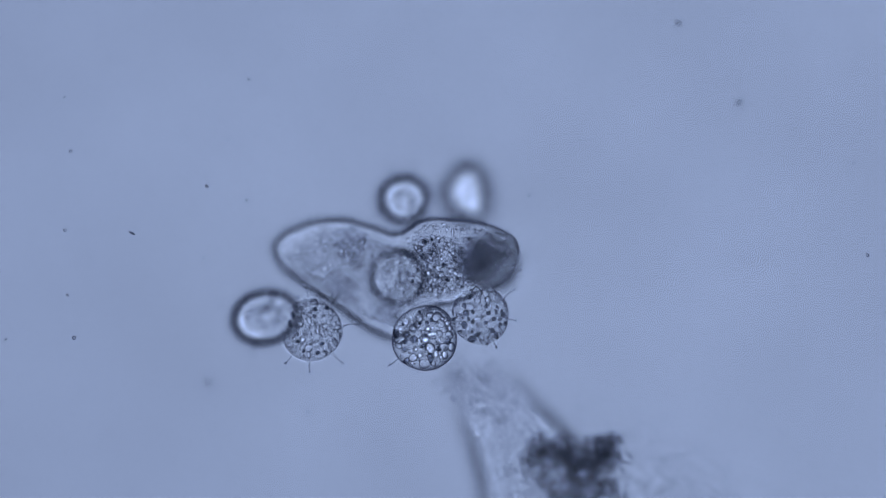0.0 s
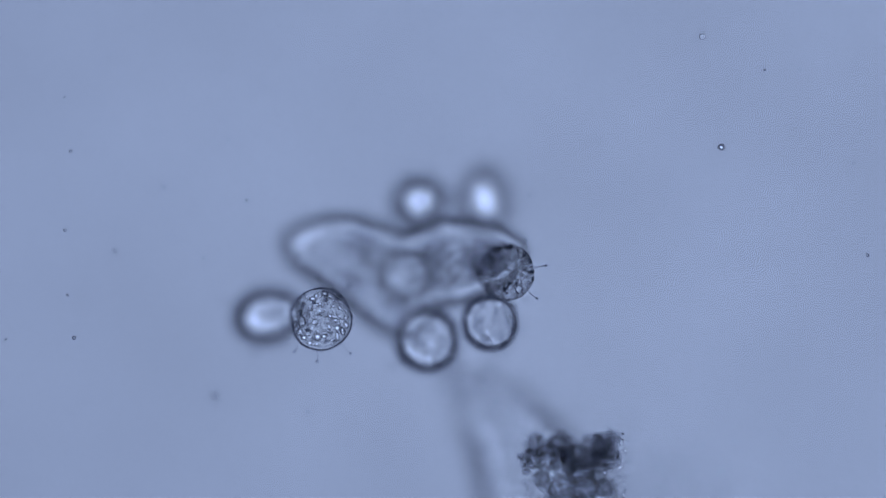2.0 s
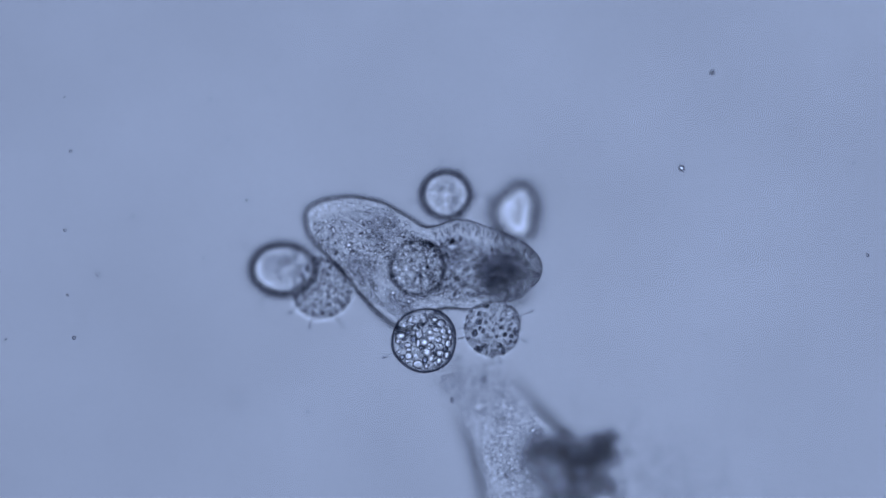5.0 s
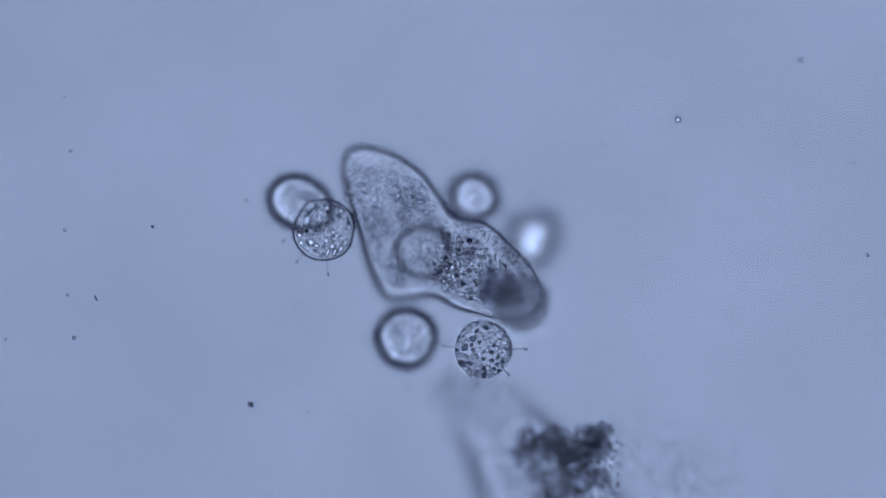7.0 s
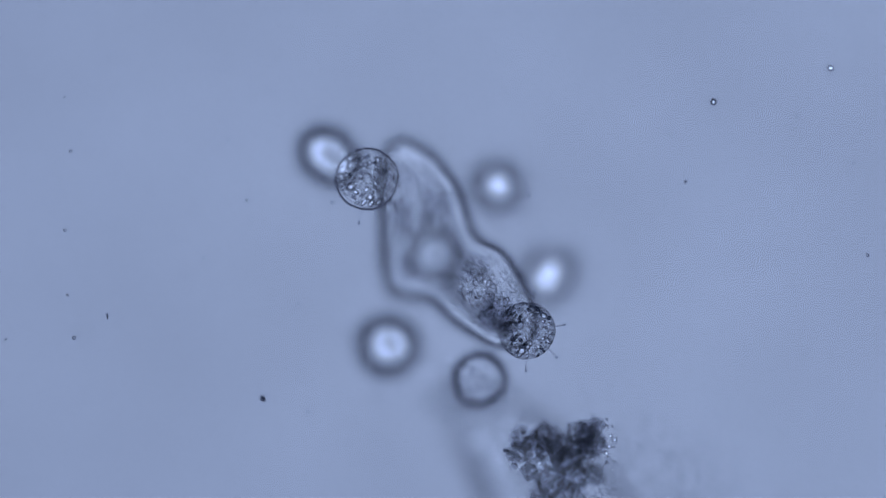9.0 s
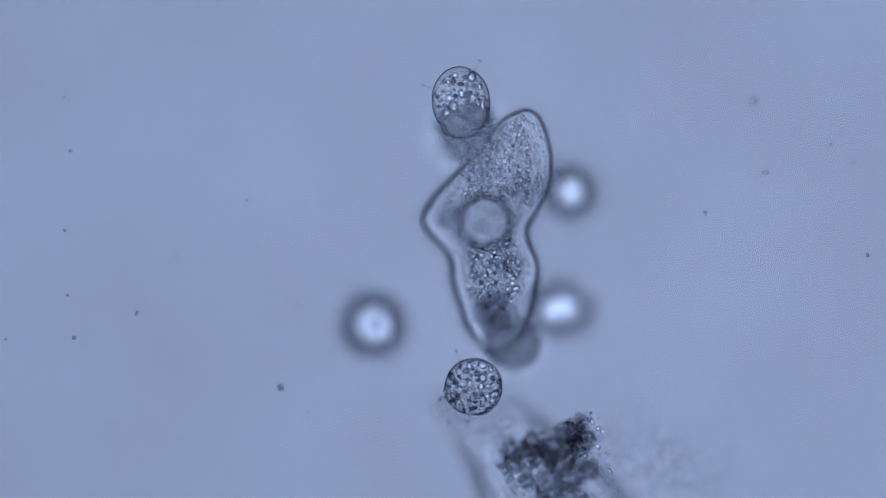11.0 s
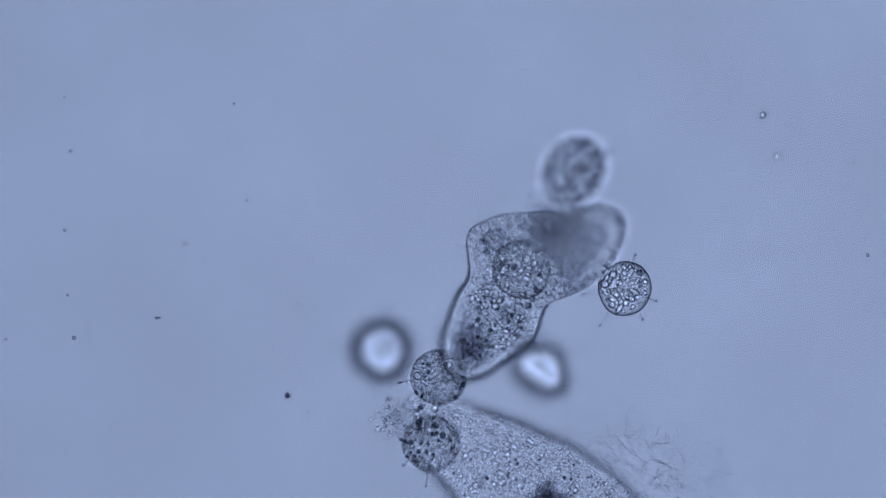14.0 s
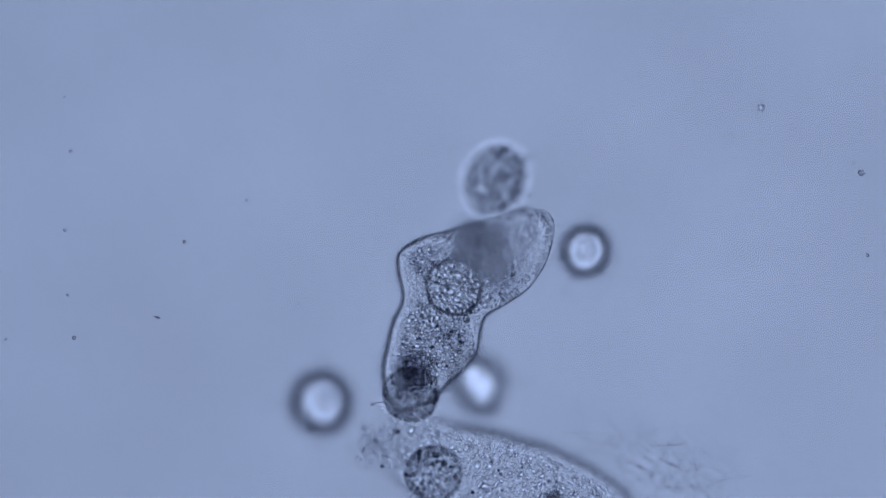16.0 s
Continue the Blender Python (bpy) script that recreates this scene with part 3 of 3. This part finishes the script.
def motions():
    drift(upper_cell, (
        (0, 717, 352, 0, -120), (0.5, 736, 346, 0, -120), (1, 733, 350, 0, -120), (1.5, 733, 350, 0, -119.5), (2, 746, 356, 0, -118), (2.5, 759, 350, 0, -116),
        (3, 769, 350, 0, -112), (3.5, 782, 344, -0.012, -108), (4, 772, 345, -0.016, -111), (6.5, 834, 343, 0.012, -88), (7, 841, 348, 0.012, -83),
        (7.5, 855, 350, 0.01, -80), (8, 857, 341, 0.01, -79), (8.5, 869, 340, 0, -75.5), (9, 885, 328, -0.01, -67), (11.3, 1060, 344, 0, -10),
        (11.5, 1092, 367, 0.01, 0), (12, 1110, 414, 0.05, 8), (12.5, 1080, 435, 0.06, 8), (13, 1089, 450, 0.08, 10), (13.5, 1100, 482, 0.08, 13),
        (14, 1106, 511, 0.075, 14), (14.5, 1104, 524, 0.065, 14.5), (15, 1079, 515, 0.055, 14), (15.5, 1067, 473, 0.05, 11), (16, 1038, 443, 0.025, 7),), -108)
    drift(side_cell, (
        (0, 832, 342, -0.06, -120), (0.5, 853, 343, -0.06, -120), (1, 851, 344, -0.06, -120), (1.5, 851, 343, -0.06, -119.5), (2, 863, 352, -0.06, -118),
        (2.5, 876, 346, -0.06, -116), (3, 885, 362, -0.06, -112), (3.5, 901, 365, -0.06, -108), (4, 900, 363, -0.06, -111), (6.5, 949, 413, -0.06, -88),
        (7, 946, 423, -0.07, -83), (7.5, 951, 435, -0.065, -80), (8, 955, 437, -0.07, -79), (8.5, 972, 470, -0.07, -75.5), (9, 974, 486, -0.04, -67),
        (11.3, 995, 558, -0.02, -10), (11.5, 992, 567, 0.015, 0), (12, 976, 582, -0.035, 8), (12.5, 955, 606, -0.045, 8), (13, 974, 614, -0.05, 10),
        (13.5, 967, 637, -0.04, 13), (14, 960, 650, -0.05, 14), (14.5, 949, 648, -0.05, 14.5), (15, 912, 663, -0.05, 22), (15.5, 873, 678, -0.045, 31),
        (16, 850, 674, -0.04, 40),), -17)
    drift(oval_cell, (
        (0, 473, 561, 0.02, -120), (0.5, 478, 538, 0.02, -120), (1, 473, 543, 0.02, -120), (1.5, 481, 559, 0.02, -119.5), (2, 481, 557, 0.02, -118),
        (2.5, 490, 540, 0.02, -116), (3, 494, 514, 0.01, -112), (3.5, 499, 494, -0.015, -108), (4, 498, 504, -0.022, -111), (6.5, 527, 386, 0.03, -88),
        (7, 534, 359, 0.045, -83), (7.5, 540, 339, 0.035, -80), (8, 553, 330, 0.04, -79), (8.5, 571, 312, 0.04, -75.5), (9, 589, 277, 0.04, -67),
        (11.3, 911, 179, 0.17, -10), (11.5, 974, 183, 0.095, 0), (12, 1007, 214, 0.145, 8), (12.5, 955, 246, 0.185, 8), (13, 949, 268, 0.16, 10),
        (13.5, 983, 281, 0.16, 13), (14, 1014, 303, 0.155, 14), (14.5, 1009, 318, 0.145, 14.5), (15, 954, 328, 0.15, 14), (15.5, 928, 330, 0.19, 11),
        (16, 875, 319, 0.195, 7),), -108)
    drift(high_cell, (
        (0, 551, 584, 0.1, -120), (0.5, 554, 565, 0.1, -120), (1, 554, 562, 0.105, -120), (1.5, 561, 572, 0.1, -119.5), (2, 569, 565, 0.14, -118),
        (2.5, 565, 551, 0.125, -116), (3, 558, 543, 0.12, -112), (3.5, 564, 530, 0.07, -108), (4, 568, 530, 0.07, -111), (6.5, 569, 434, 0.115, -88),
        (7, 574, 407, 0.1, -83), (7.5, 590, 387, 0.137, -80), (8, 596, 379, 0.115, -79), (8.5, 623, 353, 0.133, -75.5), (9, 650, 317, 0.165, -67),
        (11.3, 915, 235, 0.28, -10), (11.5, 975, 238, 0.22, 0), (12, 983, 272, 0.22, 8), (12.5, 947, 365, 0.26, 8), (13, 930, 380, 0.3, 10),
        (13.5, 960, 395, 0.3, 13), (14, 985, 415, 0.3, 14), (14.5, 970, 430, 0.3, 14.5), (15, 920, 440, 0.3, 14), (15.5, 883, 443, 0.3, 11),
        (16, 847, 445, 0.3, 7),), -108)
    drift(waist_cell, (
        (0, 706, 490, 0.02, -120), (0.5, 713, 482, 0.02, -120), (1, 713, 486, 0.02, -120), (1.5, 713, 493, 0.02, -119.5), (2, 723, 486, 0.02, -118),
        (2.5, 734, 485, 0.02, -116), (3, 733, 482, 0, -112), (3.5, 739, 474, 0, -108), (4, 739, 477, 0, -111), (6.5, 749, 452, 0.035, -88),
        (7, 751, 444, 0.035, -83), (7.5, 752, 445, 0.035, -80), (8, 763, 445, 0.035, -79), (8.5, 771, 445, 0.035, -75.5), (9, 774, 450, 0.02, -67),
        (11.3, 905, 390, 0.075, -10), (11.5, 931, 390, 0.075, 0), (12, 934, 405, 0.08, 8), (12.5, 897, 434, 0.08, 8), (13, 907, 446, 0.075, 10),
        (13.5, 921, 463, 0.075, 13), (14, 923, 477, 0.075, 14), (14.5, 916, 484, 0.075, 14.5), (15, 876, 502, 0.075, 14), (15.5, 834, 508, 0.085, 11),
        (16, 804, 508, 0.09, 7),), -108)
    drift(lower_cell, (
        (0, 752, 599, 0.085, -120), (0.5, 748, 598, 0.085, -120), (1, 746, 602, 0.08, -120), (1.5, 754, 604, 0.085, -119.5), (2, 759, 602, 0.07, -118),
        (2.5, 765, 604, 0.09, -116), (3, 760, 604, 0.065, -112), (3.5, 763, 604, 0.035, -108), (4, 760, 606, 0.035, -111), (6.5, 731, 597, 0.045, -88),
        (7, 721, 597, 0.04, -83), (7.5, 713, 598, 0.04, -80), (8, 707, 599, 0.025, -79), (8.5, 703, 608, 0.025, -75.5), (9, 693, 608, 0.02, -67),
        (11.3, 666, 568, 0, -10), (11.5, 666, 567, 0, 0), (12, 662, 570, -0.02, 8), (12.5, 666, 592, -0.02, 8), (13, 689, 610, -0.05, 10),
        (13.5, 691, 610, -0.04, 13), (14, 680, 617, -0.05, 14), (14.5, 667, 619, -0.05, 14.5), (15, 632, 628, -0.04, 14), (15.5, 593, 668, -0.02, 11),
        (16, 574, 708, -0.01, 7),), -108)
    drift(tail_cell, (
        (0, 850, 559, 0.1, -120), (0.5, 846, 561, 0.12, -120), (1, 844, 561, 0.125, -120), (1.5, 853, 559, 0.115, -119.5), (2, 869, 571, 0.1, -118),
        (2.5, 872, 569, 0.115, -116), (3, 868, 573, 0.095, -112), (3.5, 874, 573, 0.048, -108), (4, 873, 570, 0.043, -111), (6.5, 862, 610, 0.13, -88),
        (7, 855, 619, 0.13, -83), (7.5, 858, 637, 0.125, -80), (8, 869, 646, 0.13, -79), (8.5, 860, 662, 0.125, -75.5), (9, 851, 670, 0.095, -67),
        (11.3, 832, 688, 0.165, -10), (11.5, 816, 690, 0.12, 0), (12, 787, 694, 0.13, 8), (12.5, 764, 723, 0.13, 8), (13, 767, 745, 0.1, 10),
        (13.5, 757, 766, 0.1, 13), (14, 762, 786, 0.1, 14), (14.5, 771, 795, 0.095, 14.5), (15, 757, 820, 0.105, 14), (15.5, 766, 836, 0.135, 11),
        (16, 766, 839, 0.145, 7),), -108)
    drift(top_cell, (
        (0, 868, 470, 0.21, -120), (0.5, 880, 468, 0.21, -120), (1, 882, 475, 0.2, -120), (1.5, 885, 472, 0.21, -119.5), (2, 896, 483, 0.165, -118),
        (2.5, 900, 478, 0.2, -116), (3, 897, 478, 0.2, -112), (3.5, 897, 480, 0.22, -108), (4, 890, 475, 0.23, -111), (6.5, 913, 534, 0.2, -88),
        (7, 921, 539, 0.21, -83), (7.5, 918, 561, 0.2, -80), (8, 924, 570, 0.185, -79), (8.5, 924, 574, 0.195, -75.5), (9, 932, 586, 0.18, -67),
        (11.3, 891, 614, 0.25, -10), (11.5, 867, 617, 0.23, 0), (12, 808, 603, 0.125, 8), (12.5, 778, 626, 0.12, 8), (13, 783, 645, 0.08, 10),
        (13.5, 776, 661, 0.08, 13), (14, 776, 668, 0.09, 14), (14.5, 772, 666, 0.09, 14.5), (15, 744, 686, 0.09, 14), (15.5, 738, 692, 0.125, 11),
        (16, 726, 699, 0.14, 7),), -108)
    sway(prey, (
        (0, 694, 490, 0.02, -120, -18, 14), (0.5, 701, 482, 0.02, -120, -18, 14), (1, 701, 486, 0.02, -120, -18, 14), (1.5, 701, 493, 0.02, -119.5, -18, 14),
        (2, 711, 486, 0.02, -118, -18, 14), (2.5, 722, 485, 0.02, -116, -18, 14), (3, 721, 482, 0.01, -112, -18, 14), (3.5, 727, 474, -0.01, -108, -18, 14),
        (4, 727, 477, -0.015, -111, -18, 14), (6.5, 744, 450, 0.05, -88, -22, 15), (7, 748, 437, 0.05, -81, -20, 16), (7.5, 751, 443, 0.045, -77, -18, 18),
        (8, 763, 442, 0.045, -74, -18, 19), (8.5, 770, 445, 0.05, -70, -23, 20), (9, 776, 447, 0.065, -62, -23, 24), (11.3, 902, 390, 0.1, -10, 0, 6),
        (11.5, 928, 390, 0.07, 0, 0, 3), (12, 931, 405, 0.09, 8, 0, 6), (12.5, 894, 434, 0.09, 8, 4, 8), (13, 904, 446, 0.075, 10, 10, 8), (13.5, 917, 464, 0.065, 13, 15, 9),
        (14, 919, 478, 0.065, 14, 15, 9), (14.5, 912, 485, 0.06, 14.5, 15, 9), (15, 872, 503, 0.065, 14, 14, 9), (15.5, 831, 508, 0.08, 11, 8, 8), (16, 801, 508, 0.09, 7, 3, 8),))
    drift(shell, (
        (0, 845, 636, -0.05, -25), (3, 845, 636, -0.07, -25), (4, 845, 636, -0.085, -25), (6.5, 832, 648, -0.05, -28), (8, 824, 656, -0.055, -32), (9, 820, 662, -0.06, -34), (11.3, 834, 672, 0.045, -31), (11.5, 842, 664, 0.06, -30),
        (12, 775, 652, -0.04, -40), (12.5, 735, 655, -0.04, -43), (13, 729, 678, -0.05, -46), (13.5, 724, 690, -0.03, -48), (14, 718, 698, -0.02, -50),
        (14.5, 709, 710, -0.02, -53), (15, 699, 730, -0.01, -55), (15.5, 684, 735, 0.01, -57), (16, 674, 745, 0.01, -58),))
    drift(clump, (
        (0, 1016, 822, 0.12, 0), (1.5, 1014, 818, 0.12, 0), (2, 1014, 818, 0.13, 0), (3, 1014, 820, 0.12, 0), (4, 1013, 822, 0.11, 0), (6.5, 1004, 808, 0.13, -1),
        (7.5, 998, 804, 0.14, -3), (8, 998, 802, 0.13, -3), (9, 990, 800, 0.16, -5), (11.3, 976, 806, 0.13, -20), (11.5, 976, 808, 0.12, -22), (12, 986, 846, 0.13, -30),
        (12.5, 972, 872, 0.12, -36), (13, 965, 929, 0.12, -40), (13.5, 955, 937, 0.12, -45), (14, 950, 947, 0.12, -48), (14.5, 950, 952, 0.11, -50),
        (15.5, 960, 957, 0.11, -52), (16, 970, 962, 0.11, -53),))
    drift(tangle, ((0, 1175, 842, 0.03, 0), (4, 1165, 830, -0.06, 0), (7, 1185, 815, 0.05, 0), (9, 1190, 830, 0.08, 0), (12.5, 1170, 800, 0.1, -4), (14.5, 1165, 820, 0.06, -5), (16, 1185, 820, 0.1, -5)))
    drift(FOLLOWED[0], ((0, 1308, 182, .16, 0), (.5, 1306, 202, .16, 5), (1, 1303, 219, .17, 10), (1.5, 1294, 239, .15, 20), (3, 1245, 296, .1, 35), (3.5, 1239, 306, .03, 40), (4, 1222, 318, .02, 45),
                        (7, 1200, 212, .09, 60), (8, 1240, 187, .1, 70), (8.5, 1254, 179, .11, 75), (9, 1263, 181, .16, 80), (12, 1355, 179, .1, 115), (12.5, 1342, 191, .1, 120), (13, 1336, 198, .05, 122), (13.5, 1343, 204, .05, 124),
                        (14, 1350, 204, .05, 127), (14.5, 1348, 205, .04, 130), (15, 1348, 213, .05, 133), (15.5, 1348, 202, .08, 136), (16, 1347, 191, .09, 140)))
    drift(FOLLOWED[1], ((0, 364, 680, .18, 0), (1, 369, 689, .2, 15), (2, 377, 704, .23, 22), (3, 384, 707, .16, 26), (3.5, 395, 701, .12, 30), (4, 398, 703, .2, 32), (6.5, 436, 718, .15, 46), (7, 443, 717, .14, 50),
                        (7.5, 447, 712, .17, 52), (8, 452, 714, .14, 55), (8.5, 458, 712, .17, 57), (9, 464, 706, .2, 60), (11.5, 501, 684, .12, 66), (12, 490, 688, .15, 68), (12.5, 481, 695, .15, 70), (13, 485, 698, .1, 72),
                        (13.5, 495, 700, .1, 75), (14, 508, 701, .1, 78), (14.5, 528, 709, .09, 80), (15, 539, 726, .08, 85), (15.5, 550, 744, .07, 92), (16, 551, 758, .08, 100)))
    drift(FOLLOWED[2], ((0, 234, 413, .09, 30), (.5, 227, 415, .1, 33), (1.5, 212, 437, .1, 40), (3, 190, 452, .1, 48), (4, 172, 470, .1, 52), (6.5, 170, 517, .11, 58), (7, 170, 528, .11, 60), (8, 178, 539, .12, 70), (9, 190, 560, .18, 90),
                        (11.3, 248, 554, .14, 128), (12, 251, 554, .14, 135), (12.5, 256, 556, .14, 140), (13, 260, 554, .1, 150), (13.5, 266, 558, .09, 165), (14, 279, 563, .09, 178), (14.5, 285, 568, .08, 190), (15, 280, 574, .09, 194),
                        (15.5, 280, 573, .12, 197), (16, 278, 562, .12, 200)))
    drift(FOLLOWED[3], ((0, 1200, 41, .15, 0), (1.5, 1252, 47, .17, 0), (3.5, 1197, 143, .03, 0), (7, 1415, 106, .18, 0), (9, 1470, 121, .16, 0), (12.5, 1280, 412, .18, 0), (14.5, 1422, 252, .02, 0), (16, 1525, 306, .12, 0)))
    for i, (mote, rows) in enumerate(zip(MOTES, (
        ((0, 828, 94), (7, 766, 98), (9, 735, 41), (12.5, 801, 45), (14.5, 825, 78), (16, 825, 52)),
        ((0, 441, 141), (1.5, 403, 120), (7, 370, 200), (9, 400, 120), (12.5, 394, 163), (14.5, 418, 186), (16, 413, 162)),
        ((0, 328, 230), (7, 200, 204), (9, 209, 155), (12.5, 258, 186), (14.5, 284, 203), (16, 280, 185)),
        ((0, 365, 330), (1.5, 320, 325), (3.5, 229, 372), (7, 270, 402), (9, 338, 491), (12.5, 304, 428), (14.5, 330, 434), (16, 327, 428)),
        ((0, 560, 229), (1.5, 515, 191), (3.5, 402, 246), (7, 308, 485), (9, 196, 555), (12.5, 207, 733), (14.5, 225, 737), (16, 233, 731)),
        ((0, 1325, 76), (1.5, 1346, 110), (7, 1410, 255), (9, 1410, 205), (12.5, 1510, 310), (14.5, 1502, 332), (16, 1524, 306)),
        ((0, 1390, 66), (1.5, 1410, 114), (7, 1447, 255), (9, 1424, 627), (12.5, 1492, 322), (16, 1497, 322)),
        ((0, 1170, 750), (1.5, 1213, 835), (3.5, 1222, 642), (7, 1293, 555), (9, 1213, 322), (12.5, 1280, 412), (16, 1293, 238)),
        ((0, 600, 147), (3.5, 262, 190), (7, 216, 134), (9, 331, 119), (12.5, 268, 40), (16, 341, 103)),
        ((0, 1420, 800), (3.5, 1263, 772), (7, 1420, 687), (9, 1184, 238), (12.5, 1212, 95), (16, 1222, 95))))):
        drift(mote, [(t, x, y, 0.05 + 0.02 * i + 0.01 * math.sin(t), 9 * t) for t, x, y in rows])
    for thread, rows in FIBRES:
        drift(thread, rows)
    # dust rings follow the focus height, placed to look fixed and sharp from the camera
    for ring, x, y in DUST:
        walk(ring, [(t, pose(*px(x, y), DEPTH * f)) for t, f in FOCUS])


motions()
